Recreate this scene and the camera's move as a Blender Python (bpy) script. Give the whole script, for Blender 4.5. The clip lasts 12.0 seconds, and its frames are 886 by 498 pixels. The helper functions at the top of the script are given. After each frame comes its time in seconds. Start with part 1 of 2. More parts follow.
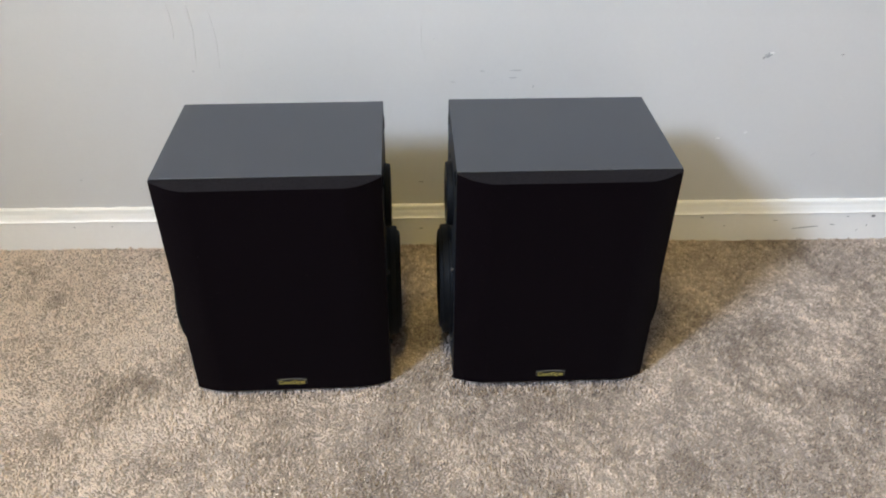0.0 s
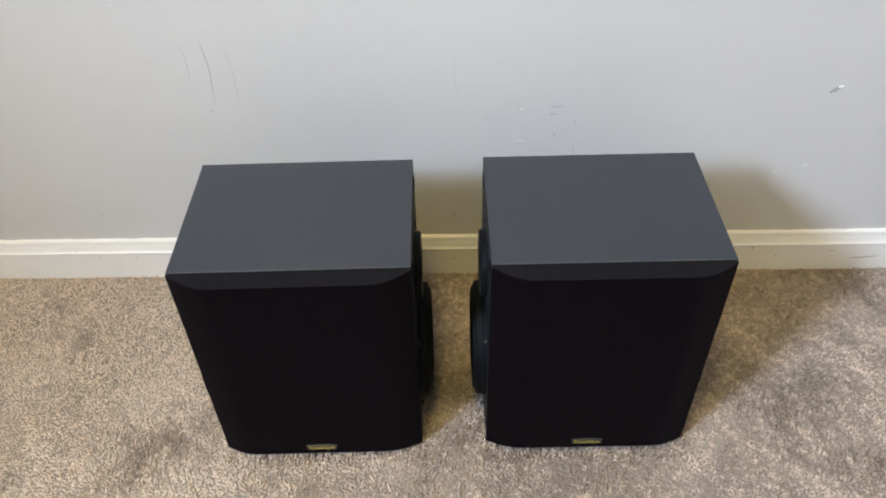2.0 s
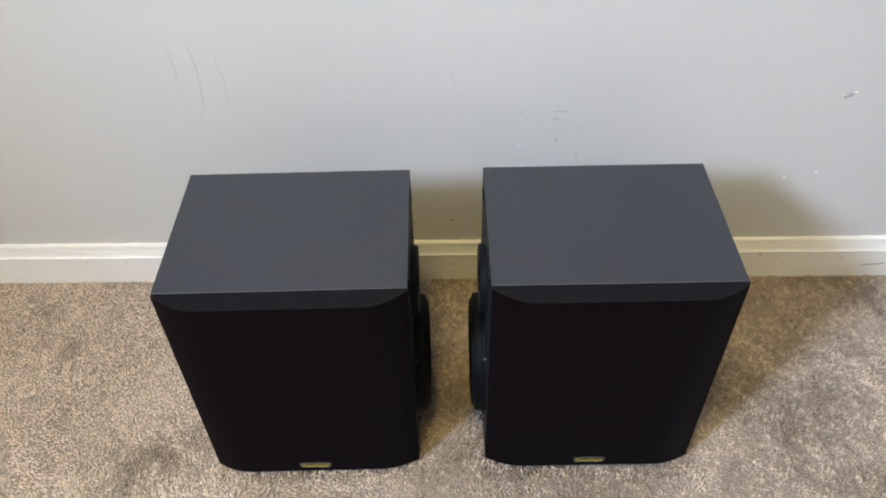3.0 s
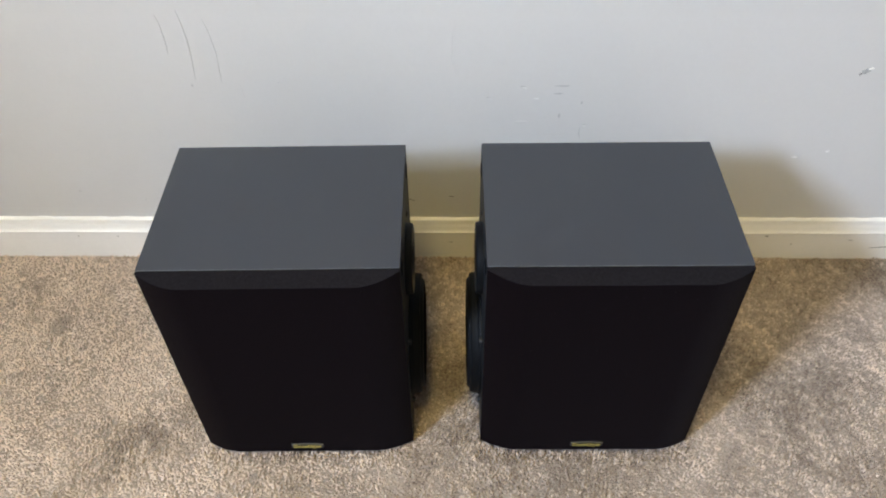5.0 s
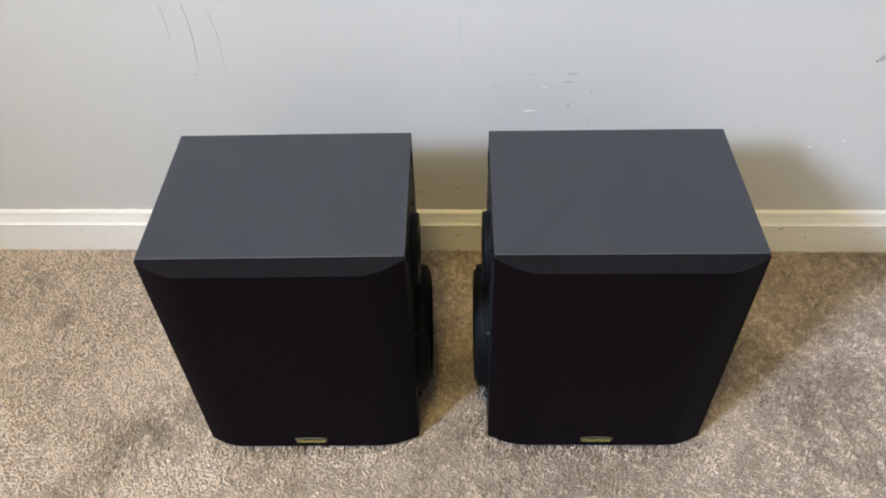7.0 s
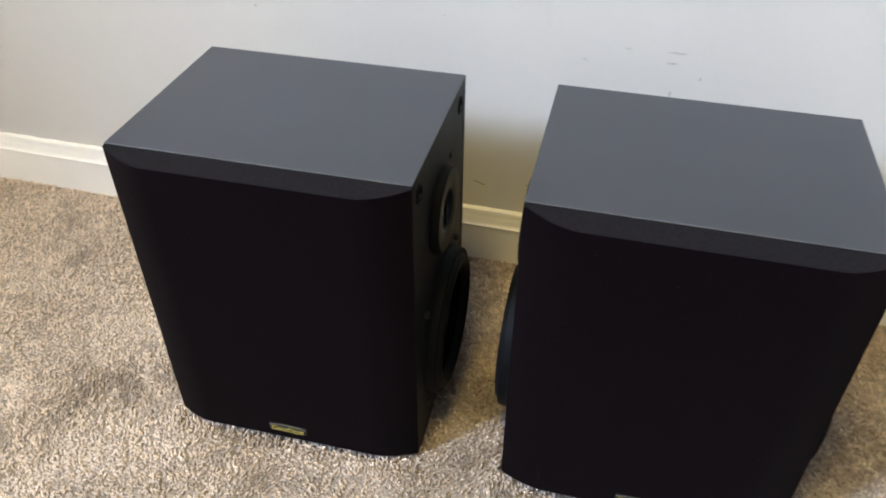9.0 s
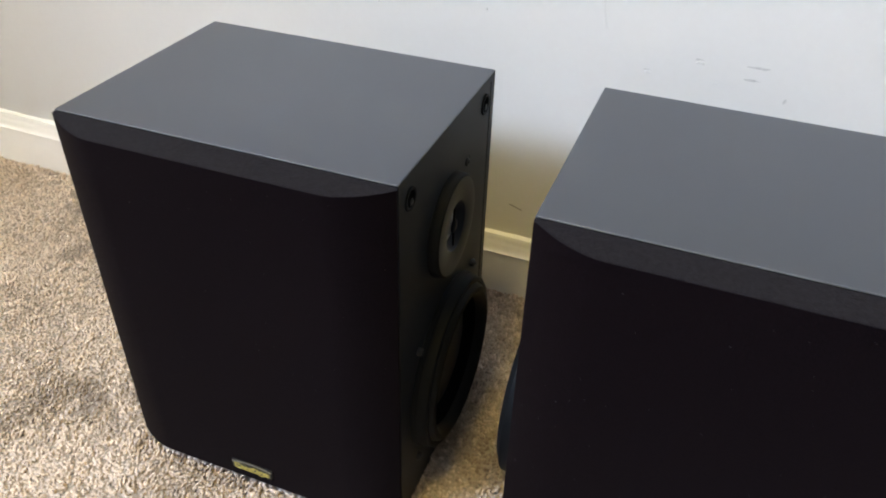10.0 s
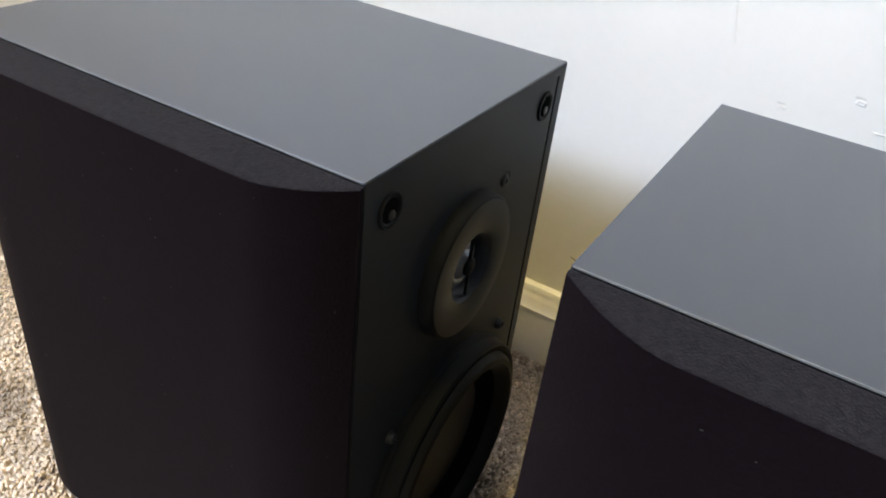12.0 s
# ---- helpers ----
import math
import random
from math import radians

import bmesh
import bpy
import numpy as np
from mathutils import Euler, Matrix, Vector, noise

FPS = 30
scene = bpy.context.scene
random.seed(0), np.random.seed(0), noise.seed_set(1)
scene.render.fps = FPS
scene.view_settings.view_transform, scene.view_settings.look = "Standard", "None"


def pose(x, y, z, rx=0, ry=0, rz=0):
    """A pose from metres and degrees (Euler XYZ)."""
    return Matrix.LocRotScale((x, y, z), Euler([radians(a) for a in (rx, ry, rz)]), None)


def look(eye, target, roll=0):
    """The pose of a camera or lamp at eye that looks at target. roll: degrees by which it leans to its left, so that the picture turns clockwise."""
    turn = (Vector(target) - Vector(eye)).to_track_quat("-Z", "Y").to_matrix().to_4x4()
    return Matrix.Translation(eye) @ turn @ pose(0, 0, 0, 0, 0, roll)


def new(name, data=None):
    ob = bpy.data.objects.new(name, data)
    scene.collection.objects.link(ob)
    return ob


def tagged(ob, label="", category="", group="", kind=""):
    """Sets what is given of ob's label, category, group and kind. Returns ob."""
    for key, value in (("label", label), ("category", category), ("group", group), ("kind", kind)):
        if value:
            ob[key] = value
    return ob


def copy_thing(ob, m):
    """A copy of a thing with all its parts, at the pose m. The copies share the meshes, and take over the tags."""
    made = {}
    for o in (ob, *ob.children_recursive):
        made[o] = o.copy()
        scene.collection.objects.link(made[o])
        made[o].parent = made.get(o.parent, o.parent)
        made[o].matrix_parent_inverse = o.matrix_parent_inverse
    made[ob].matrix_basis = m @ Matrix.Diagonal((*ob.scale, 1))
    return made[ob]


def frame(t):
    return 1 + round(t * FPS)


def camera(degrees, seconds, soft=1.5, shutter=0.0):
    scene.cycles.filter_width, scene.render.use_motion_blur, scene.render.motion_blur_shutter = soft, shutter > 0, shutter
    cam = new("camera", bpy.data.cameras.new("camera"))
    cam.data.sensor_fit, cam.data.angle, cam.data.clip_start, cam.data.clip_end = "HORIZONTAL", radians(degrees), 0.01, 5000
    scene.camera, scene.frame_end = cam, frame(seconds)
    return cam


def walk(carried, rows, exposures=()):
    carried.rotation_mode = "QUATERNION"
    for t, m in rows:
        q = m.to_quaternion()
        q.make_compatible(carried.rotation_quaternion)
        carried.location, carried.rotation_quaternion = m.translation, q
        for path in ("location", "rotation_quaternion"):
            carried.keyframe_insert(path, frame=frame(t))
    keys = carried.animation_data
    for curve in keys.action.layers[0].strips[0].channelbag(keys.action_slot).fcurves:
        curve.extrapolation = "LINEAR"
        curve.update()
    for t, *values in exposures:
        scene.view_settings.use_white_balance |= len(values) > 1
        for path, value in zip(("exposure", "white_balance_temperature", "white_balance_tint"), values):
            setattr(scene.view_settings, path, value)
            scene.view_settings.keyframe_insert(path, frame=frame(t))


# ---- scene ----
cam = camera(59.8, 12.0, soft=1.9, shutter=0.4)
PATH = [
    (0, (-0.0007, -0.0519, 0.8880), (0.0614, 1.5645, -0.2881), 0.48),
    (0.5, (-0.0029, -0.0037, 0.9365), (0.0378, 1.5520, -0.3197), 0.23),
    (1, (0.0025, 0.0449, 0.9768), (0.0055, 1.5572, -0.3319), -0.65),
    (1.5, (0.0051, 0.1003, 1.0120), (-0.0146, 1.5835, -0.3295), -1.24),
    (2, (0.0057, 0.1452, 1.0307), (-0.0248, 1.6090, -0.3318), -1.56),
    (2.5, (0.0047, 0.1829, 1.0377), (-0.0223, 1.6247, -0.3481), -1.47),
    (4.5, (0.0154, 0.2327, 1.0218), (-0.0203, 1.6320, -0.4066), -0.85),
    (5, (0.0185, 0.2353, 1.0175), (-0.0233, 1.6148, -0.4300), -1.11),
    (5.5, (0.0233, 0.2393, 1.0141), (-0.0233, 1.6053, -0.4460), -1.36),
    (6, (0.0237, 0.2410, 1.0105), (-0.0239, 1.6024, -0.4539), -1.4),
    (6.5, (0.0246, 0.2391, 1.0081), (-0.0296, 1.6035, -0.4532), -1.54),
    (7, (0.0216, 0.2385, 0.9903), (-0.0439, 1.6226, -0.4519), -1.8),
    (8.8, (0.1055, 0.2727, 0.7832), (-0.2223, 1.7763, -0.4942), 0.03),
    (9, (0.1163, 0.2877, 0.7547), (-0.2733, 1.7936, -0.5025), 0.33),
    (9.5, (0.1290, 0.3341, 0.7046), (-0.3623, 1.8470, -0.5078), 1.14),
    (10, (0.1457, 0.4032, 0.6569), (-0.4374, 1.9106, -0.5211), 1.69),
    (10.5, (0.1379, 0.4652, 0.6312), (-0.5191, 1.9635, -0.5192), 2.73),
    (11, (0.1383, 0.5204, 0.5921), (-0.5796, 2.0063, -0.5379), 4.35),
    (11.5, (0.1257, 0.5580, 0.5621), (-0.6512, 2.0323, -0.5438), 5.61),
    (12, (0.1260, 0.5768, 0.5409), (-0.6852, 2.0426, -0.5515), 6.96),
]
walk(cam, [(t, look(eye, target, roll)) for t, eye, target, roll in PATH], [(0, -0.10), (2.5, -0.08), (5.5, -0.02), (7, 0.0), (9, 0.17), (10.5, 0.40), (12, 0.63)])

# ---- world, light, exposure ----
world = bpy.data.worlds.new("sky")
scene.world = world
world.use_nodes = True
wn = world.node_tree.nodes
sky = wn.new("ShaderNodeTexSky")
sky.sky_type, sky.sun_disc = "NISHITA", False
sky.sun_elevation, sky.sun_rotation = radians(35), radians(250)
wn["Background"].inputs[1].default_value = 0.12
world.node_tree.links.new(sky.outputs[0], wn["Background"].inputs[0])


def window_light(name, x, y, z, towards, width, height, watts, color):
    data = bpy.data.lights.new(name, "AREA")
    data.shape, data.size, data.size_y = "RECTANGLE", width, height
    data.energy, data.color = watts, color
    ob = new(name, data)
    ob.matrix_world = look((x, y, z), towards)
    return ob


# cool sky through the window in the west wall, and an added, unseen warm fill light overhead
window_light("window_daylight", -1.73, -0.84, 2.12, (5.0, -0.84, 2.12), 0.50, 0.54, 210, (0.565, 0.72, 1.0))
lamp = bpy.data.lights.new("added_warm_fill", "AREA")
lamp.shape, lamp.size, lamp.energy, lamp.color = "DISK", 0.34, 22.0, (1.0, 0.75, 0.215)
new("added_warm_fill", lamp).matrix_world = look((-0.16, 0.10, 2.325), (-0.16, 0.10, 0))


# ---- materials ----
def material(name, color, rough=0.6, metal=0.0, vary=0.12, scale=6.0, fine=220.0, bump=0.05, depth=0.001, spec=0.5, sheen=0.0, island=0.0, coarse_bump=0.0, ior=1.5, tint=(1.0, 1.0, 1.0)):
    m = bpy.data.materials.new(name)
    m.use_nodes = True
    nt = m.node_tree
    n, link = nt.nodes, nt.links.new
    b = n["Principled BSDF"]
    b.inputs["Roughness"].default_value, b.inputs["Metallic"].default_value = rough, metal
    b.inputs["Specular IOR Level"].default_value, b.inputs["IOR"].default_value = spec, ior
    b.inputs["Sheen Weight"].default_value, b.inputs["Sheen Tint"].default_value = sheen, (*tint, 1)
    co = n.new("ShaderNodeTexCoord")
    big, small = n.new("ShaderNodeTexNoise"), n.new("ShaderNodeTexNoise")
    big.inputs["Scale"].default_value, big.inputs["Detail"].default_value = scale, 5
    small.inputs["Scale"].default_value, small.inputs["Detail"].default_value = fine, 3
    for t in (big, small):
        link(co.outputs["Object"], t.inputs["Vector"])
    total = n.new("ShaderNodeMath")
    total.operation = "MULTIPLY_ADD"
    link(small.outputs["Fac"], total.inputs[0])
    total.inputs[1].default_value = 0.4
    link(big.outputs["Fac"], total.inputs[2])
    last = total
    if island:
        geo = n.new("ShaderNodeNewGeometry")
        isl = n.new("ShaderNodeMath")
        isl.operation = "MULTIPLY_ADD"
        link(geo.outputs["Random Per Island"], isl.inputs[0])
        isl.inputs[1].default_value = island
        link(total.outputs[0], isl.inputs[2])
        last = isl
    span = n.new("ShaderNodeMapRange")
    span.inputs["From Min"].default_value, span.inputs["From Max"].default_value = 0.45, 0.95 + island
    link(last.outputs[0], span.inputs["Value"])
    mix = n.new("ShaderNodeMix")
    mix.data_type = "RGBA"
    mix.inputs["A"].default_value = (*[c * (1 - vary) for c in color], 1)
    mix.inputs["B"].default_value = (*[min(1, c * (1 + vary)) for c in color], 1)
    link(span.outputs["Result"], mix.inputs["Factor"])
    link(mix.outputs["Result"], b.inputs["Base Color"])
    rr = n.new("ShaderNodeMapRange")
    rr.inputs["To Min"].default_value, rr.inputs["To Max"].default_value = max(0.02, rough - 0.06), min(1, rough + 0.06)
    link(big.outputs["Fac"], rr.inputs["Value"])
    link(rr.outputs["Result"], b.inputs["Roughness"])
    if bump:
        bp = n.new("ShaderNodeBump")
        bp.inputs["Strength"].default_value, bp.inputs["Distance"].default_value = bump, depth
        link(small.outputs["Fac"], bp.inputs["Height"])
        if coarse_bump:
            b2 = n.new("ShaderNodeBump")
            b2.inputs["Strength"].default_value, b2.inputs["Distance"].default_value = coarse_bump, 0.004
            link(big.outputs["Fac"], b2.inputs["Height"])
            link(b2.outputs["Normal"], bp.inputs["Normal"])
        link(bp.outputs["Normal"], b.inputs["Normal"])
    return m


WALL = material("wall_paint", (0.62, 0.615, 0.60), 0.55, vary=0.025, scale=2.5, fine=160, bump=0.10, depth=0.0008, spec=0.35, coarse_bump=0.06)
FAINT = material("faint_scuff_and_dent_shade", (0.47, 0.465, 0.46), 0.7, vary=0.2, scale=120, fine=700)
SCUFF = material("grey_scuff", (0.23, 0.225, 0.22), 0.7, vary=0.3, scale=120, fine=700)
PALE = material("pale_raised_paint", (0.56, 0.555, 0.545), 0.5, vary=0.05, scale=80, fine=500)
BRIGHT = material("bright_wall_mark", (0.80, 0.79, 0.77), 0.8, vary=0.1, scale=150, fine=700)
CHIP = material("torn_paint", (0.36, 0.36, 0.36), 0.8, vary=0.35, scale=150, fine=700)
WHITE = material("white_trim_paint", (0.90, 0.89, 0.86), 0.38, vary=0.03, scale=9, fine=120, bump=0.08, depth=0.0008, coarse_bump=0.03)
# the unseen ceiling and walls are toned beige to warm and dim bounced light
WARM_CEIL = material("warm_bounce_ceiling", (0.64, 0.58, 0.47), 0.9, vary=0.02)
WARM_BOUNCE = material("warm_bounce_wall", (0.47, 0.385, 0.27), 0.6, vary=0.03, scale=2.5, fine=160, bump=0.1, depth=0.0008)
# six pile tones; the darker ones also carry painted shade
LIGHT_PILE, SHADED_PILE = (0.705, 0.583, 0.485), (0.248, 0.196, 0.159)
PILES = [material("carpet_pile" if k == 0 else "shaded_carpet_pile", [a + (b - a) * k / 5 for a, b in zip(LIGHT_PILE, SHADED_PILE)], 0.95, vary=0.24, scale=70, fine=240, bump=0.0, spec=0.1, sheen=0.15, island=0.32) for k in range(6)]
BACKING = material("carpet_backing", (0.365, 0.308, 0.258), 1.0, vary=0.25, scale=9, fine=260, bump=0.7, depth=0.004, spec=0.1)
VINYL = material("charcoal_vinyl", (0.0028, 0.0058, 0.0145), 0.36, vary=0.04, scale=5, fine=700, bump=0.02, depth=0.0003, ior=1.70, sheen=0.13, tint=(0.90, 0.95, 1.0))
BAFFLE = material("black_satin_baffle", (0.0130, 0.0147, 0.0172), 0.50, vary=0.12, scale=14, fine=420, bump=0.05, depth=0.0003, spec=0.15)
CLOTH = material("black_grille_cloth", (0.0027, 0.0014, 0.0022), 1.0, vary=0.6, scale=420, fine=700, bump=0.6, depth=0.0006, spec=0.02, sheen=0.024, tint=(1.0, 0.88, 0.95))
# paler copy of the cloth, with the light on the ledge in its colour
LIT_CLOTH = material("lit_ledge_cloth", (0.0084, 0.0074, 0.0088), 1.0, vary=0.5, scale=300, fine=900, bump=0.8, depth=0.0008, spec=0.03, sheen=0.065, tint=(1.0, 0.94, 0.98))
LINT = material("pale_lint", (0.030, 0.027, 0.028), 0.9, vary=0.2)
EDGE = material("pale_vinyl_edge", (0.11, 0.113, 0.117), 0.4, vary=0.3, scale=60, fine=500)
PLASTIC = material("black_moulded_plastic", (0.0036, 0.0042, 0.0052), 0.58, vary=0.1, scale=30, fine=500, bump=0.05, depth=0.0003, spec=0.08)
RING = material("dark_grey_plastic_ring", (0.0100, 0.0130, 0.0175), 0.42, vary=0.1, scale=30, fine=600, bump=0.05, depth=0.0003, spec=0.2)
RUBBER = material("black_rubber", (0.0042, 0.0048, 0.0058), 0.55, vary=0.15, scale=30, fine=300, bump=0.05, spec=0.10)
CONE = material("black_cone", (0.0012, 0.0015, 0.0022), 0.92, vary=0.12, scale=30, fine=400, spec=0.03)
PIN = material("grey_plastic_pin", (0.011, 0.0112, 0.0115), 0.5, vary=0.1, scale=60, fine=500)
DOME = material("silver_dome", (0.26, 0.26, 0.265), 0.36, 0.6, vary=0.08, scale=60, fine=400)
METAL = material("dull_screw_metal", (0.012, 0.012, 0.0125), 0.6, 0.2, vary=0.2, scale=60, fine=500)
DARK = material("dark_gap", (0.004, 0.004, 0.004), 1.0, vary=0.1, bump=0, spec=0.0)
GOLD = material("gold_print", (0.62, 0.52, 0.14), 0.4, 0.5, vary=0.1, scale=90, fine=600)
SILVER = material("silver_line", (0.40, 0.40, 0.38), 0.35, 0.8, vary=0.1, scale=90, fine=600)
BADGE = material("black_badge", (0.012, 0.012, 0.012), 0.35, vary=0.1, scale=60, fine=600)


# ---- mesh helpers ----
def part(name, bm, mat, parent=None, label="", at=None, smooth=True, angle=35):
    bmesh.ops.recalc_face_normals(bm, faces=bm.faces[:])
    me = bpy.data.meshes.new(name)
    bm.to_mesh(me)
    bm.free()
    me.materials.append(mat)
    if smooth:
        me.shade_smooth()
        me.set_sharp_from_angle(angle=radians(angle))
    ob = new(name, me)
    if at is not None:
        ob.matrix_basis = at
    if parent:
        ob.parent = parent
    if label:
        tagged(ob, label)
    return ob


def box(x0, x1, y0, y1, z0, z1, bevel=0.0, segs=2, bm=None):
    bm = bm or bmesh.new()
    new_v = bmesh.ops.create_cube(bm, size=1, matrix=Matrix.LocRotScale(((x0 + x1) / 2, (y0 + y1) / 2, (z0 + z1) / 2), None, (x1 - x0, y1 - y0, z1 - z0)))["verts"]
    if bevel:
        edges = list({e for v in new_v for e in v.link_edges})
        bmesh.ops.bevel(bm, geom=edges, offset=bevel, segments=segs, affect="EDGES")
    return bm


def lathe(profile, steps=48, closed=False):
    """A turned shape round z from (radius, height) pairs."""
    bm = bmesh.new()
    rings = []
    for r, h in profile:
        if r < 1e-6:
            rings.append([bm.verts.new((0, 0, h))])
        else:
            rings.append([bm.verts.new((r * math.cos(2 * math.pi * k / steps), r * math.sin(2 * math.pi * k / steps), h)) for k in range(steps)])
    pairs = list(zip(rings, rings[1:])) + ([(rings[-1], rings[0])] if closed else [])
    for a, b in pairs:
        for k in range(steps):
            j = (k + 1) % steps
            quad = [a[k % len(a)], a[j % len(a)], b[j % len(b)], b[k % len(b)]]
            uniq = list(dict.fromkeys(quad))
            if len(uniq) > 2:
                bm.faces.new(uniq)
    return bm


def extrude_profile(profile, xs, wobble=None):
    """Sweeps (y, z) pairs along the x positions; wobble(x, i) shifts a point."""
    bm = bmesh.new()
    rows = []
    for x in xs:
        row = []
        for i, (y, z) in enumerate(profile):
            dy, dz = wobble(x, i) if wobble else (0, 0)
            row.append(bm.verts.new((x, y + dy, z + dz)))
        rows.append(row)
    for a, b in zip(rows, rows[1:]):
        for i in range(len(profile)):
            j = (i + 1) % len(profile)
            bm.faces.new((a[i], a[j], b[j], b[i]))
    bm.faces.new(rows[0])
    bm.faces.new(rows[-1][::-1])
    return bm


# ---- the room ----
WALL_Y, WEST, EAST, SOUTH, TOP = 1.1982, -1.6, 2.6, -3.2, 2.44
T = 0.16
floor = tagged(part("floor", box(WEST - T, EAST + T, SOUTH - T, WALL_Y + T, -0.06, -0.0019), BACKING), "beige wall-to-wall carpeted floor", "floor", kind="structure")
wall_north = tagged(part("wall_north", box(WEST - T, EAST + T, WALL_Y, WALL_Y + T, -0.005, TOP), WALL), "light grey painted drywall with scratches and scuffs", "wall", kind="structure")
tagged(part("wall_east", box(EAST, EAST + T, SOUTH - T, WALL_Y, -0.005, TOP), WARM_BOUNCE), "unseen beige wall, toned to warm the bounced light", "wall", kind="structure")
bm = box(WEST - T, WEST, SOUTH - T, -1.19, -0.005, TOP)
box(WEST - T, WEST, -0.49, WALL_Y, -0.005, TOP, bm=bm)
box(WEST - T, WEST, -1.19, -0.49, -0.005, 1.72, bm=bm)
box(WEST - T, WEST, -1.19, -0.49, 2.41, TOP, bm=bm)
tagged(part("wall_west", bm, WARM_BOUNCE, smooth=False), "unseen beige wall with a window opening, toned to warm the bounced light", "wall", kind="structure")
tagged(part("wall_south", box(WEST, EAST, SOUTH - T, SOUTH, -0.005, TOP), WARM_BOUNCE), "unseen beige wall, toned to warm the bounced light", "wall", kind="structure")
tagged(part("ceiling", box(WEST - T, EAST + T, SOUTH - T, WALL_Y + T, TOP, TOP + 0.1), WARM_CEIL), "unseen ceiling, tinted to warm the bounced light", "ceiling", kind="structure")

# unseen fixture added to go with the warm fill light
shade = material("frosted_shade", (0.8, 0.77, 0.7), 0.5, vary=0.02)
added_lamp = tagged(new("added_lamp"), "unseen round flush lamp with a frosted shade, added for warm fill light", "lamp")
added_lamp.matrix_basis = pose(-0.16, 0.10, TOP)
part("base_plate", lathe([(0.19, 0.0), (0.19, -0.02), (0.17, -0.03), (0.0, -0.03)]), WHITE, added_lamp)
part("shade", lathe([(0.185, -0.02), (0.183, -0.06), (0.175, -0.095), (0.168, -0.10), (0.165, -0.10), (0.17, -0.03)]), shade, added_lamp)

# glowing disc made up for the added fixture
glow = material("added_lamp_diffuser", (0.9, 0.85, 0.75), 0.6, vary=0.0, bump=0.0)
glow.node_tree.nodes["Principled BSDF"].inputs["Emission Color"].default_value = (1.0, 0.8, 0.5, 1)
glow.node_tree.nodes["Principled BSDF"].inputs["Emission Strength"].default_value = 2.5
part("diffuser", lathe([(0.172, -0.060), (0.12, -0.068), (0.0, -0.072)], 48), glow, added_lamp, "glowing warm white diffuser of the added fill lamp")

# baseboard: flat lower face, bead line, coved top, with thick uneven paint
BASE = [(WALL_Y, -0.0050), (WALL_Y - 0.0125, -0.0050), (WALL_Y - 0.0125, 0.0598), (WALL_Y - 0.0125, 0.0606), (WALL_Y - 0.0144, 0.0610), (WALL_Y - 0.0147, 0.0633), (WALL_Y - 0.0130, 0.0646),
        (WALL_Y - 0.0112, 0.0672), (WALL_Y - 0.0102, 0.0716), (WALL_Y - 0.0094, 0.0748), (WALL_Y - 0.0080, 0.0776), (WALL_Y - 0.0078, 0.0792),
        (WALL_Y - 0.0077, 0.0804), (WALL_Y - 0.0074, 0.0836), (WALL_Y - 0.0065, 0.0860), (WALL_Y - 0.0035, 0.0872), (WALL_Y, 0.0878)]


def paint_wobble(x, i):
    if 4 <= i <= 15:
        a = noise.noise((x * 14, i * 0.25, 0.0)) * 0.0005 + noise.noise((x * 60, i * 0.4, 3.0)) * 0.0003
        return a, a * (2.0 if i > 12 else 0.6)
    if i == 16:
        return 0, 0.0019 * noise.noise((x * 40, 0, 7.0)) + 0.0008 * noise.noise((x * 11, 0, 2.0))
    return 0, 0


baseboard = tagged(part("baseboard", extrude_profile(BASE, np.linspace(WEST, EAST, 700), paint_wobble), WHITE, angle=40), "white painted moulded baseboard with nicks and scuffs", "baseboard", kind="structure")


# ---- marks on the wall and the baseboard ----
def ridge(points, radius, name, mat, parent, flat=0.35, label=""):
    """A thin raised line on the wall through (x, z) points, tapered at its ends."""
    bm = bmesh.new()
    p = [Vector((x, 0, z)) for x, z in points]
    fine = []
    for i in range(len(p) - 1):
        p0, p1, p2, p3 = p[max(0, i - 1)], p[i], p[i + 1], p[min(len(p) - 1, i + 2)]
        for k in range(8):
            t = k / 8
            fine.append(0.5 * ((2 * p1) + (p2 - p0) * t + (2 * p0 - 5 * p1 + 4 * p2 - p3) * t * t + (3 * p1 - p0 - 3 * p2 + p3) * t ** 3))
    fine.append(p[-1])
    rows = []
    for i, c in enumerate(fine):
        d = (fine[min(i + 1, len(fine) - 1)] - fine[max(i - 1, 0)]).normalized()
        side = Vector((d.z, 0, -d.x))
        u = i / (len(fine) - 1)
        r = radius * (0.15 + 0.85 * math.sin(math.pi * min(1, max(0, u))) ** 0.5) * (1 + 0.35 * noise.noise((u * 9, radius * 900, c.x * 20)))
        rows.append([bm.verts.new(c + side * r * math.cos(a) + Vector((0, -r * flat * math.sin(a), 0))) for a in (math.pi, 2.2, 1.57, 0.94, 0)])
    for a, b in zip(rows, rows[1:]):
        for i in range(4):
            bm.faces.new((a[i], a[i + 1], b[i + 1], b[i]))
    return part(name, bm, mat, parent, label, at=Matrix.Translation((0, WALL_Y if parent is wall_north else WALL_Y - 0.0125, 0)))


def flake(x, z, w, h, name, mat, parent, seed, thick=0.0007, label="", tilt=0.0):
    """A small ragged patch, slightly proud of its surface."""
    rnd = random.Random(seed)
    bm = bmesh.new()
    k = 11
    rim, top = [], []
    for i in range(k):
        a = 2 * math.pi * i / k
        r = rnd.uniform(0.65, 1.1)
        u, v = w / 2 * r * math.cos(a), h / 2 * r * math.sin(a)
        u, v = u * math.cos(tilt) - v * math.sin(tilt), u * math.sin(tilt) + v * math.cos(tilt)
        rim.append(bm.verts.new((x + u, 0, z + v)))
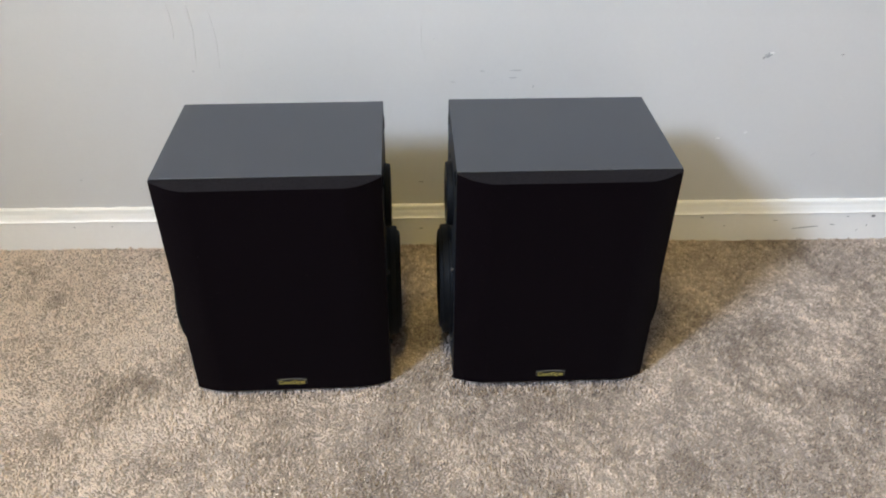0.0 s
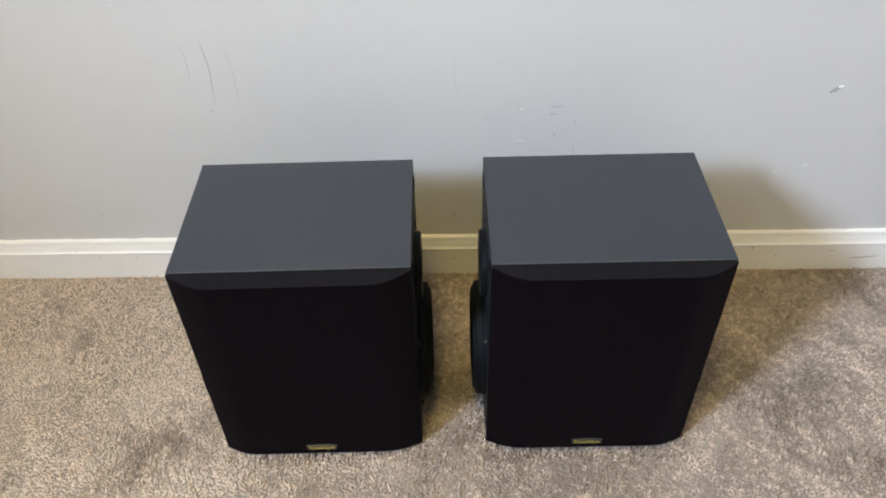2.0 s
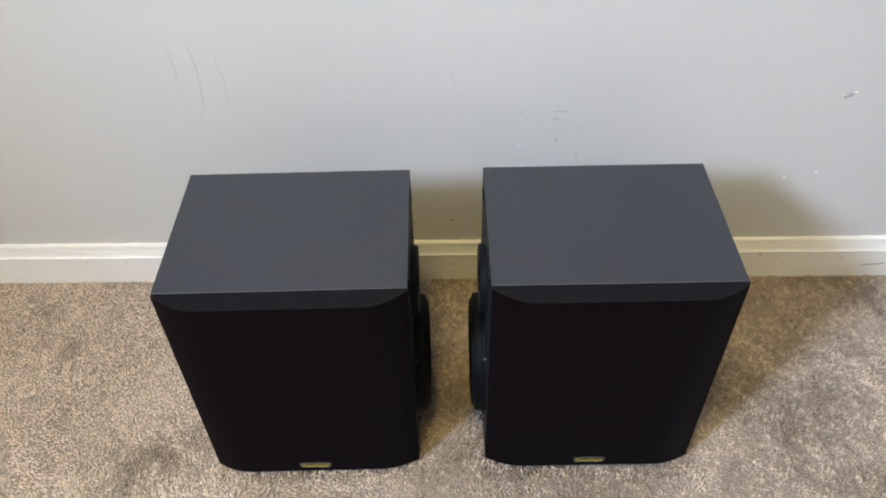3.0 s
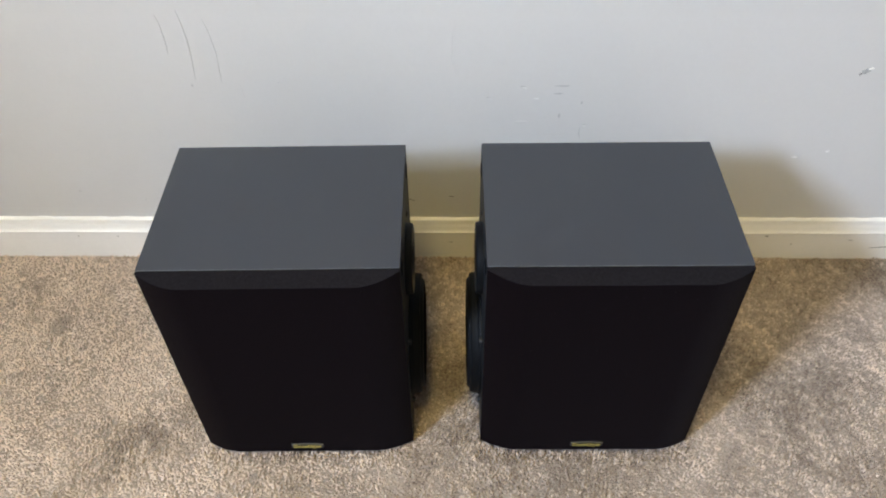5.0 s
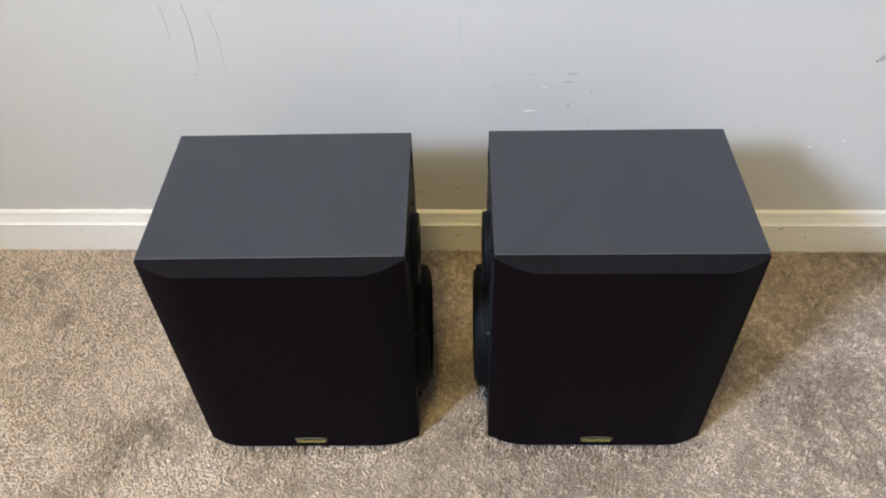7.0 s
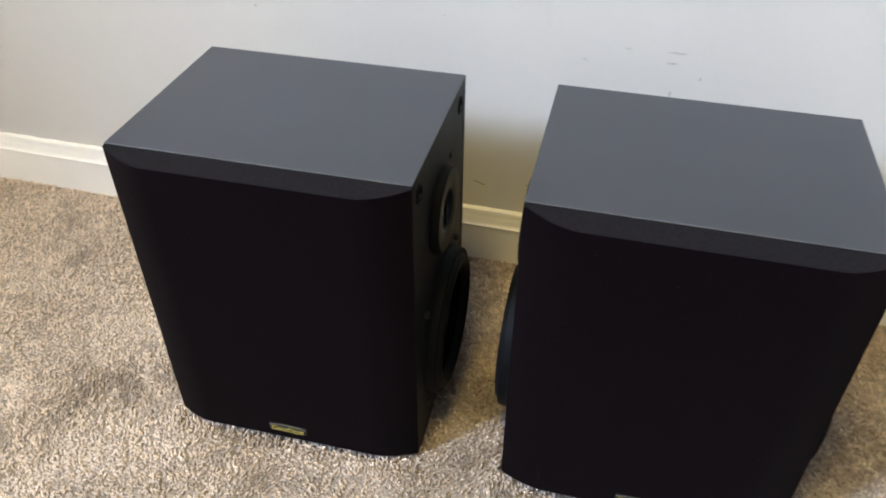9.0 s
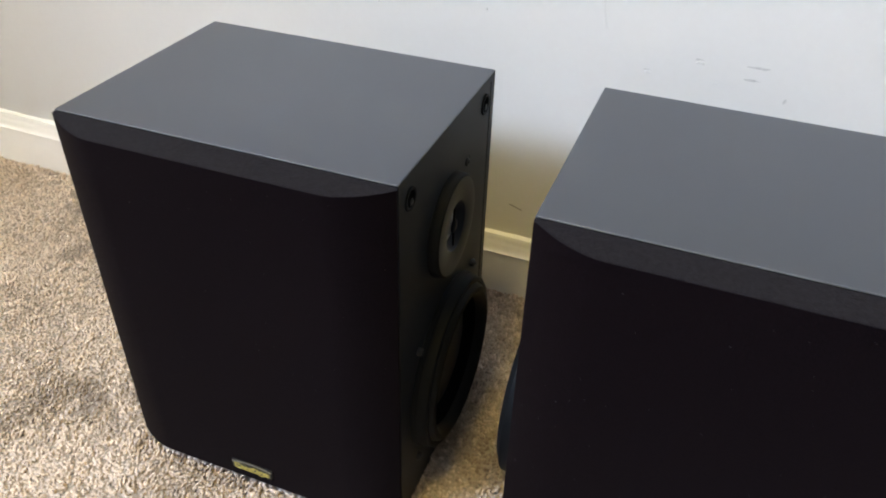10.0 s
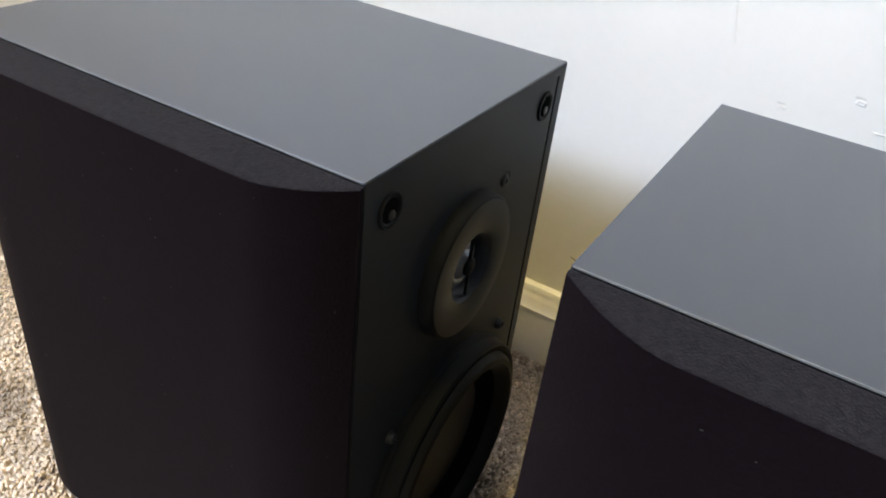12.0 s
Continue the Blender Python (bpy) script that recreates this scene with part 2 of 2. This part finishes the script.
        top.append(bm.verts.new((x + u * 0.7, -thick * rnd.uniform(0.5, 1.2), z + v * 0.7)))
    mid = bm.verts.new((x, -thick * 0.4, z))
    for i in range(k):
        j = (i + 1) % k
        bm.faces.new((rim[i], rim[j], top[j], top[i]))
        bm.faces.new((top[i], top[j], mid))
    return part(name, bm, mat, parent, label, at=Matrix.Translation((0, WALL_Y if parent is wall_north else WALL_Y - 0.0125, 0)), smooth=False)


# long drips and scratches under the paint
ridge([(-0.4050, 0.4750), (-0.4020, 0.4560), (-0.4015, 0.4280), (-0.4025, 0.4130)], 0.0015, "scratch", WALL, wall_north, 0.6)
ridge([(-0.3740, 0.4830), (-0.3715, 0.4600), (-0.3695, 0.4360), (-0.3705, 0.4050), (-0.3735, 0.3680)], 0.0018, "scratch", WALL, wall_north, 0.6)
ridge([(-0.3410, 0.4690), (-0.3365, 0.4500), (-0.3330, 0.4150), (-0.3340, 0.3900), (-0.3345, 0.3620)], 0.0013, "scratch", WALL, wall_north, 0.6)
ridge([(-0.3099, 0.3634), (-0.3074, 0.3494), (-0.3064, 0.3354)], 0.0008, "scratch", WALL, wall_north)
ridge([(0.0090, 0.4560), (0.0075, 0.4250), (0.0080, 0.4000), (0.0150, 0.3700)], 0.0015, "scratch", WALL, wall_north, 0.35)
ridge([(0.2051, 0.2804), (0.2046, 0.2694), (0.2071, 0.2594)], 0.0006, "scratch", FAINT, wall_north)
# dark rubbed scuffs
flake(0.1715, 0.3571, 0.026, 0.0030, "scuff_or_dent_shade", FAINT, wall_north, 1, 0.0002)
flake(0.1665, 0.3434, 0.018, 0.0028, "scuff_or_dent_shade", FAINT, wall_north, 2, 0.0002)
flake(0.1710, 0.3034, 0.004, 0.010, "scuff_or_dent_shade", FAINT, wall_north, 3, 0.0002)
flake(0.2026, 0.3274, 0.0035, 0.006, "scuff_or_dent_shade", FAINT, wall_north, 4, 0.0002, tilt=-0.4)
ridge([(-0.0747, 0.1324), (-0.0652, 0.1294), (-0.0567, 0.1264)], 0.0009, "scuff_or_dent_shade", SCUFF, wall_north, 0.15)
flake(0.0052, 0.1359, 0.0095, 0.0024, "scuff_or_dent_shade", SCUFF, wall_north, 5, 0.0002)
flake(-0.6244, 0.1474, 0.006, 0.003, "scuff_or_dent_shade", FAINT, wall_north, 6, 0.0002)
flake(-0.5180, 0.1284, 0.003, 0.003, "scuff_or_dent_shade", FAINT, wall_north, 7, 0.0002)
flake(-0.2497, 0.3629, 0.002, 0.002, "scuff_or_dent_shade", FAINT, wall_north, 8, 0.0002)
flake(-0.3801, 0.3594, 0.004, 0.005, "scuff_or_dent_shade", FAINT, wall_north, 9, 0.0002)
flake(0.2528, 0.3024, 0.006, 0.004, "scuff_or_dent_shade", WALL, wall_north, 10, 0.0006)
# pale dents with raised rims
for i, (x, z, w, h) in enumerate([(0.0627, 0.3339, 0.0085, 0.0042), (0.1138, 0.3529, 0.0105, 0.0048), (0.1133, 0.2924, 0.020, 0.0028), (0.1324, 0.3344, 0.010, 0.0016),
                                  (0.5522, 0.2219, 0.010, 0.0045), (0.6008, 0.2334, 0.008, 0.0045), (0.2106, 0.2844, 0.007, 0.003), (-0.1189, 0.3734, 0.003, 0.004), (0.0291, 0.4134, 0.005, 0.004)]):
    flake(x, z, w, h, "dent", BRIGHT if i in (4, 5) else WALL, wall_north, 20 + i, 0.0012 if i in (4, 5) else 0.0009)
    # a grey sliver above these dents paints the shade at their rims
    if i in (0, 1, 6):
        flake(x - 0.0005, z + h * 0.7, w * 0.95, 0.0022, "scuff_or_dent_shade", FAINT, wall_north, 50 + i, 0.0002)
ridge([(0.7360, 0.1830), (0.7410, 0.1875), (0.7470, 0.1910)], 0.0012, "scratch", PALE, wall_north)
flake(0.6053, 0.3814, 0.016, 0.0085, "chip", CHIP, wall_north, 40, 0.0012, tilt=0.45)
flake(0.6118, 0.3852, 0.011, 0.0045, "chip", BRIGHT, wall_north, 41, 0.0016, tilt=0.3)
flake(0.5988, 0.3764, 0.006, 0.003, "chip", SCUFF, wall_north, 42, 0.0014, tilt=0.7)
flake(0.7362, 0.3814, 0.009, 0.002, "scuff_or_dent_shade", SCUFF, wall_north, 43, 0.0002)
# nicks on the baseboard
for i, (x, z, w, h) in enumerate([(-0.5868, 0.0509, 0.003, 0.0025), (-0.6580, 0.0509, 0.004, 0.002), (0.0040, 0.0384, 0.010, 0.002), (0.5537, 0.0549, 0.007, 0.003), (0.6018, 0.0349, 0.004, 0.003),
                                  (0.8957, 0.0534, 0.010, 0.006), (0.8445, 0.0534, 0.006, 0.002), (0.8726, 0.0194, 0.005, 0.002), (0.8195, 0.0344, 0.010, 0.0022), (0.8887, 0.0314, 0.003, 0.004), (0.7011, 0.0454, 0.012, 0.0012)]):
    flake(x, z, w, h, "nick", SCUFF, baseboard, 60 + i, 0.0003)
ridge([(0.7392, 0.0259), (0.7663, 0.0284), (0.7914, 0.0309)], 0.0009, "nick", SCUFF, baseboard, 0.15)


# ---- the loudspeakers ----
W, D, H = 0.2985, 0.2188, 0.3786   # cabinet, its front at y = 0


def grille_depth(x, z):
    """How far the cloth stands out from the cabinet's front."""
    u = max(0.0, (abs(x) - 0.098) / (W / 2 - 0.098))
    full = 0.0035 + 0.0205 * (1 - u ** 1.8)
    cut = 0.0015 + min(5.2 * (H - 0.0015 - z), 2.4 * (z - 0.004))
    k = 0.0007
    return -k * math.log(math.exp(-full / k) + math.exp(-cut / k))


def grille_mesh():
    bm = bmesh.new()
    xs = np.concatenate([np.linspace(-W / 2, -0.092, 30), np.linspace(-0.085, 0.085, 15), np.linspace(0.092, W / 2, 30)])
    zs = np.concatenate([np.linspace(0.004, 0.0230, 18), np.linspace(0.03, 0.345, 15), np.linspace(H - 0.0085, H - 0.0015, 30)])

    grid = [[bm.verts.new((x, -grille_depth(x, z), z)) for x in xs] for z in zs]
    for a, b in zip(grid, grid[1:]):
        for i in range(len(xs) - 1):
            bm.faces.new((a[i], a[i + 1], b[i + 1], b[i]))
    rim = [grid[0][i] for i in range(len(xs))] + [r[-1] for r in grid[1:]] + [grid[-1][i] for i in range(len(xs) - 2, -1, -1)] + [r[0] for r in grid[-2:0:-1]]
    back = [bm.verts.new((v.co.x * 0.996, -0.0004, v.co.z)) for v in rim]
    for i in range(len(rim)):
        j = (i + 1) % len(rim)
        bm.faces.new((rim[i], back[i], back[j], rim[j]))
    bm.faces.new(back)
    return bm


def side_at(y, z, out, s):
    """Pose on a side of the cabinet: local z points outwards; s is +1 or -1."""
    return Matrix.Translation((s * (W / 2 + out), y, z)) @ Matrix(((0, 0, s, 0), (s, 0, 0, 0), (0, 1, 0, 0), (0, 0, 0, 1)))


def loudspeaker(label):
    sp = tagged(new("loudspeaker"), label, "loudspeaker", "pair of loudspeakers")
    # cabinet core with top, bottom and back; the baffles lie on its sides
    bm = box(-W / 2 + 0.004, W / 2 - 0.004, 0.0, D - 0.0005, 0.0, H - 0.0013, 0.0)
    part("body", bm, DARK, sp, smooth=False)
    part("top_panel", box(-W / 2, W / 2, 0.0, D, H - 0.0012, H, 0.0004, 2), VINYL, sp, "charcoal grey vinyl top panel")
    for s in (-1, 1):
        x0, x1 = sorted((s * (W / 2 - 0.004), s * (W / 2)))
        # driver panel with a narrow slot along its back edge
        bm = box(x0, x1, 0.0005, 0.2066, 0.001, H - 0.0012)
        box(x0, x1, 0.2094, D, 0.001, H - 0.0012, bm=bm)
        box(x0, x1, 0.2066, 0.2094, H - 0.0070, H - 0.0012, bm=bm)
        part("side_panel", bm, BAFFLE, sp, "black satin driver panel", smooth=False)
        # woofer
        c = (0.1087, 0.1186)
        woofer = part("woofer", lathe([(0.0895, -0.002), (0.0895, 0.0030), (0.0888, 0.0042), (0.0880, 0.0046), (0.0872, 0.0060), (0.0865, 0.0135), (0.0850, 0.0150), (0.0815, 0.0150), (0.0805, 0.0120), (0.0805, -0.002)], 64), PLASTIC, sp,
                      "black round woofer with a rubber surround", at=side_at(*c, 0, s))
        part("surround", lathe([(0.0812, 0.0120), (0.0800, 0.0160), (0.0770, 0.0190), (0.0730, 0.0195), (0.0695, 0.0175), (0.0670, 0.0130), (0.0660, 0.0090)], 64), RUBBER, woofer)
        part("cone", lathe([(0.0668, 0.0095), (0.0640, 0.0080), (0.0430, -0.0070), (0.0250, -0.0190), (0.0230, -0.0200)], 64), CONE, woofer)
        part("dust_cap", lathe([(0.0250, -0.0190), (0.0225, -0.0120), (0.0160, -0.0070), (0.0080, -0.0045), (0.0, -0.0038)], 40), CONE, woofer)
        for ay, az in ((0.0697, 0.0697), (-0.0697, 0.0697), (0.0697, -0.0697), (-0.0697, -0.0697)):
            screw(sp, side_at(c[0] + ay, c[1] + az, 0, s), 2.2)
        # tweeter: a thick flange with a horn mouth and a small dome behind a bridge
        # the flange's side is blacker than its face: shade put into the colour
        tw = part("tweeter", lathe([(0.0478, -0.001), (0.0475, 0.0022), (0.0465, 0.0078), (0.0456, 0.0089), (0.0446, 0.0092)], 64), PLASTIC, sp,
                  "black tweeter with a grey faceplate, silver dome and a side darkened as if shaded", at=side_at(0.104, 0.2815, 0, s))
        part("faceplate", lathe([(0.0446, 0.0092), (0.0436, 0.0093), (0.0250, 0.0085), (0.0230, 0.0076), (0.0204, 0.0030), (0.0175, 0.0004), (0.0150, -0.0006)], 64), RING, tw, "dark grey faceplate")
        part("dome", lathe([(0.0160, 0.0002), (0.0142, 0.0010), (0.0120, 0.0020), (0.0100, 0.0014), (0.0095, 0.0018), (0.0080, 0.0034), (0.0045, 0.0046), (0.0, 0.0050)], 40), DOME, tw)
        bm = box(-0.0013, 0.0013, -0.0212, 0.0209, 0.0050, 0.0068, 0.0006)
        part("bridge", bm, PLASTIC, tw)
        part("phase_plug", lathe([(0.0060, 0.0050), (0.0060, 0.0066), (0.0045, 0.0074), (0.0, 0.0076)], 24), PLASTIC, tw)
        screw(sp, side_at(0.1486, 0.3200, 0, s))
        bm = bmesh.new()
        arc = [(0.0125 * math.cos(q / 10), 0.0125 * math.sin(q / 10)) for q in range(2, 17)]
        strips = [[bm.verts.new((y * k * s, z * k, h)) for y, z in arc] for k, h in ((0.97, -0.0001), (1.0, 0.0003), (1.03, -0.0001))]
        for lo, hi in zip(strips, strips[1:]):
            for k in range(len(arc) - 1):
                bm.faces.new((lo[k], lo[k + 1], hi[k + 1], hi[k]))
        part("scratch", bm, RING, sp, "faint curved scratch", at=side_at(0.1440, 0.3165, 0, s))
        # sockets that hold the grille pegs
        for y in (0.0210, 0.1922):
            socket = part("grille_socket", lathe([(0.0099, -0.001), (0.0098, 0.0008), (0.0092, 0.0014), (0.0078, 0.0014), (0.0072, 0.0011), (0.0066, 0.0003)], 32), PLASTIC, sp, at=side_at(y, 0.3560, 0, s))
            # near-black disc on the solid panel paints the shade of a hole
            part("socket_hole_shade", lathe([(0.0070, 0.0006), (0.0050, 0.0004), (0.0, 0.0003)], 24), DARK, socket)
            part("socket_pin", lathe([(0.0027, 0.0004), (0.0026, 0.0010), (0.0018, 0.0013), (0.0, 0.0014)], 20), PIN, socket, at=Matrix.Translation((0.0016 * s, -0.0034, 0)))
    grille = part("grille", grille_mesh(), CLOTH, sp, "black cloth grille, its top ledge coloured paler as if lit", angle=25)
    grille.data.materials.append(LIT_CLOTH)
    # upward faces get the paler cloth: light painted onto the ledge
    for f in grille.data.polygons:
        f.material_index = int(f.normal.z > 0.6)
    # lint caught in the cloth
    bm = bmesh.new()
    rnd = random.Random(11)
    for _ in range(45):
        x, z, a = rnd.uniform(-0.146, 0.146), rnd.uniform(0.10, 0.372), rnd.uniform(0, 3.14)
        out = grille_depth(x, z)
        l, w = rnd.choice((0.0004, 0.0005, 0.0006, 0.0008)), 0.0002
        c, d = math.cos(a), math.sin(a)
        quad = [(l * c - w * d, l * d + w * c), (-l * c - w * d, -l * d + w * c), (-l * c + w * d, -l * d - w * c), (l * c + w * d, l * d - w * c)]
        lo = [bm.verts.new((x + u, 0.0003 - out, z + v)) for u, v in quad]
        hi = [bm.verts.new((x + u * 0.6, -0.0004 - out, z + v * 0.6)) for u, v in quad]
        bm.faces.new(hi)
        for k in range(4):
            bm.faces.new((lo[k], lo[(k + 1) % 4], hi[(k + 1) % 4], hi[k]))
    tagged(part("lint", bm, LINT, grille, smooth=False), kind="stuff")
    part("edge_trim", box(-W / 2 + 0.0008, W / 2 - 0.0008, -0.00012, 0.0004, H - 0.0009, H + 0.00005, 0.00008, 1), EDGE, sp, "thin pale strip along the front edge")
    # badge
    badge = part("badge", box(-0.0228, 0.0228, -0.0018, 0.001, -0.0062, 0.0062, 0.0008), BADGE, sp, "small black badge with gold print", at=pose(0.0, -0.0238, 0.0318))
    bm = bmesh.new()
    arc = [(-0.0222 + 0.0444 * k / 16, 0.0030 + 0.0028 * math.sin(math.pi * k / 16) ** 0.7) for k in range(17)]
    lo = [bm.verts.new((x, -0.0022, z)) for x, z in arc]
    hi = [bm.verts.new((x, -0.0022, z + 0.0011)) for x, z in arc]
    lb = [bm.verts.new((x, -0.0015, z)) for x, z in arc]
    hb = [bm.verts.new((x, -0.0015, z + 0.0011)) for x, z in arc]
    for k in range(16):
        for a, b in ((lo, hi), (hi, hb), (hb, lb), (lb, lo)):
            bm.faces.new((a[k], a[k + 1], b[k + 1], b[k]))
    part("badge_arc", bm, SILVER, badge)
    bm = bmesh.new()
    x = -0.0195
    for k, (w, h, dip) in enumerate([(0.0058, 0.0062, 0), (0.0040, 0.0040, 0), (0.0030, 0.0040, 0), (0.0040, 0.0040, 0), (0.0042, 0.0060, 0), (0.0014, 0.0056, 0), (0.0042, 0.0056, -0.0016), (0.0064, 0.0040, 0)]):
        # each glyph is a hollow bar
        z0 = -0.0040 + dip
        box(x, x + w, -0.0024, -0.0016, z0, z0 + 0.0010, bm=bm)
        if h > 0.003:
            box(x, x + w, -0.0024, -0.0016, z0 + h - 0.0010, z0 + h, bm=bm)
        box(x, x + 0.0010, -0.0024, -0.0016, z0 + 0.0010, z0 + h - 0.0010, bm=bm)
        x += w + 0.0008
    part("badge_print", bm, GOLD, badge, smooth=False)
    return sp


def screw(parent, at, tall=1.0):
    return part("screw", lathe([(0.0042, -0.0005), (0.0042, 0.0008 * tall), (0.0034, 0.0018 * tall), (0.0020, 0.0020 * tall), (0.0014, 0.0008 * tall), (0.0, 0.0006 * tall)], 16), METAL, parent, at=at)


speaker = loudspeaker("charcoal box loudspeaker with black cloth grille on carpet")
speaker.matrix_basis = pose(-0.1973, 0.812, 0.0, 0, 0, 1.14)
copy_thing(speaker, pose(0.1993, 0.8172, 0.002, 0, 0, 0.65))


# ---- carpet pile ----
# (x, y, half length, half width, turn, weight): darker patches, and lighter ones with a weight below zero
# the broad one at (-0.50, 1.02) puts missing light into the pile's colour
PATCHES = [(-0.430, 0.830, 0.12, 0.055, 0.88, 0.55), (-0.354, 0.68, 0.06, 0.045, 0.4, 0.35), (-0.70, 1.08, 0.09, 0.04, -0.8, 0.3), (-0.654, 1.025, 0.035, 0.02, 0.0, 0.25), (-0.50, 1.02, 0.22, 0.12, 0.0, -0.3),
           (-0.231, 0.68, 0.05, 0.03, 0.2, 0.25), (-0.016, 0.745, 0.06, 0.04, 0.6, 0.40), (0.59, 0.77, 0.09, 0.045, -0.5, 0.2), (0.165, 0.75, 0.10, 0.03, 0.1, 0.2),
           (0.42, 0.802, 0.05, 0.03, 0.9, 0.2), (0.55, 0.877, 0.06, 0.04, 0.5, 0.18), (0.391, 0.643, 0.08, 0.03, 0.0, 0.2), (0.561, 1.10, 0.08, 0.03, 0.0, 0.2),
           (-0.346, 0.745, 0.06, 0.035, 0.6, -0.45), (-0.543, 0.777, 0.06, 0.03, 0.8, -0.30), (-0.149, 0.77, 0.10, 0.018, 0.0, -0.30), (0.675, 0.965, 0.10, 0.022, -0.9, -0.40),
           (0.366, 0.785, 0.04, 0.02, 0.8, -0.45), (0.331, 0.671, 0.03, 0.025, 0.3, -0.40), (0.539, 0.735, 0.05, 0.02, -0.6, -0.40), (0.681, 0.857, 0.06, 0.025, -0.8, -0.35), (0.04, 0.651, 0.04, 0.04, 0.0, -0.40)]


def carpet_pile(x0, x1, y0, y1, step):
    rng = np.random.default_rng(5)
    gx, gy = np.meshgrid(np.arange(x0, x1, step), np.arange(y0, y1, step * 0.9))
    gx[1::2] += step / 2
    px = gx.ravel() + rng.uniform(-0.5, 0.5, gx.size) * step
    py = gy.ravel() + rng.uniform(-0.5, 0.5, gx.size) * step
    under = (np.abs(np.abs(px) - 0.1985) < 0.135) & (py > 0.82) & (py < 1.02)
    # it thins out into the bare sheet away from the walk
    ends = np.maximum(np.maximum(np.abs(px - 0.02) - 0.95, 0) / 0.22, np.maximum(0.56 - py, 0) / 0.16)
    keep = ~under & (rng.uniform(0, 1, px.size) > ends)
    px, py = px[keep], py[keep]
    n = px.size

    def field(fx, fy, seed):
        return np.array([noise.noise((x * fx, y * fy, seed)) for x, y in zip(px, py)])

    # the pile leans in patches, as feet and a cleaner have left it, and gathers in small curls
    lean = 0.8 * field(6, 6, 0) + 0.6 * field(19, 19, 4)
    turn = 5 * field(4, 4, 9) + 2.2 * field(38, 38, 12)
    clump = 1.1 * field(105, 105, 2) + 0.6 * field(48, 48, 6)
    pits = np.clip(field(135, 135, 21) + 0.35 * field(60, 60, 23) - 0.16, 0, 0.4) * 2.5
    patchy = field(30, 19, 8) + 0.6 * field(13, 9, 5)
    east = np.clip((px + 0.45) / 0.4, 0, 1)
    # random tone, plus shade painted into pits, low clumps and the dimmer east
    pile_shade = lean * (0.22 + 0.14 * east) + 0.02 + patchy * (0.42 - 0.14 * east) - clump * 0.50 + pits * 0.30 + 0.60 * east
    for cx, cy, a, b, tilt, weight in PATCHES:
        u = (px - cx) * math.cos(tilt) + (py - cy) * math.sin(tilt)
        v = -(px - cx) * math.sin(tilt) + (py - cy) * math.cos(tilt)
        pile_shade = pile_shade + weight * np.exp(-((u / a) ** 2 + (v / b) ** 2) ** 1.3) * (1 + 0.5 * patchy)
    shade_step = np.clip(np.rint((np.clip(pile_shade, -0.1, 1.05) + rng.normal(0, 0.12, n)) * 5), 0, 5)
    ang = turn + rng.normal(0, 0.75, n)
    amount = 0.0012 + 0.0022 * np.clip(lean + 0.4, 0, 1) + rng.uniform(0, 0.0024, n)
    # raised a little round the feet of the cabinets, to hide the gap under the grilles
    side = np.abs(np.abs(px - 0.001) - 0.1985) - 0.149
    front = np.maximum(0.789 - py, py - 1.036)
    edge = np.maximum(side, front)
    rise = 0.0035 * np.exp(-(np.maximum(edge, 0) / 0.010) ** 2)
    tall = 0.0080 + rng.normal(0, 0.0006, n) + 0.0010 * lean + 0.0026 * clump - 0.0030 * pits + rise
    rad = rng.uniform(0.0016, 0.0027, n)
    spin = rng.uniform(0, 6.28, n)
    sides, levels = 3, [(0.30, 1.0), (0.84, 0.95)]
    verts = np.empty((n, sides * len(levels) + 1, 3))
    for li, (f, r) in enumerate(levels):
        for k in range(sides):
            a = spin + 2 * math.pi * k / sides + f * 1.6
            wob = rng.uniform(0.75, 1.25, n)
            verts[:, li * sides + k, 0] = px + np.cos(a) * rad * r * wob + np.cos(ang) * amount * f ** 1.4
            verts[:, li * sides + k, 1] = py + np.sin(a) * rad * r * wob + np.sin(ang) * amount * f ** 1.4
            verts[:, li * sides + k, 2] = -0.0062 + tall * f + rng.uniform(-0.0006, 0.0006, n)
    verts[:, -1, 0] = px + np.cos(ang) * amount * 1.1
    verts[:, -1, 1] = py + np.sin(ang) * amount * 1.1
    verts[:, -1, 2] = -0.0062 + tall
    quads, tris = [], []
    for li in range(len(levels) - 1):
        for k in range(sides):
            j = (k + 1) % sides
            quads.append((li * sides + k, li * sides + j, (li + 1) * sides + j, (li + 1) * sides + k))
    b = (len(levels) - 1) * sides
    for k in range(sides):
        tris.append((b + k, b + (k + 1) % sides, len(levels) * sides))
    per = verts.shape[1]
    base = (np.arange(n) * per)[:, None]
    q = (base[:, :, None] + np.array(quads)[None]).reshape(-1, 4)
    t = (base[:, :, None] + np.array(tris)[None]).reshape(-1, 3)
    me = bpy.data.meshes.new("carpet_pile")
    me.vertices.add(n * per)
    me.vertices.foreach_set("co", verts.astype(np.float32).ravel())
    me.loops.add(q.size + t.size)
    me.loops.foreach_set("vertex_index", np.concatenate([q.ravel(), t.ravel()]).astype(np.int32))
    me.polygons.add(len(q) + len(t))
    starts = np.concatenate([np.arange(len(q)) * 4, q.size + np.arange(len(t)) * 3])
    me.polygons.foreach_set("loop_start", starts.astype(np.int32))
    me.update(calc_edges=True)
    for m in PILES:
        me.materials.append(m)
    kinds = np.concatenate([np.repeat(shade_step, len(quads)), np.repeat(shade_step, len(tris))])
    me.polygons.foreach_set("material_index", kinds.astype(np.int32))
    me.shade_smooth()
    return new("carpet_pile", me)


tagged(carpet_pile(-1.15, 1.20, 0.40, WALL_Y - 0.0135, 0.0034), "beige cut-pile carpet with darker and lighter patches and painted shading", "carpet", kind="stuff")
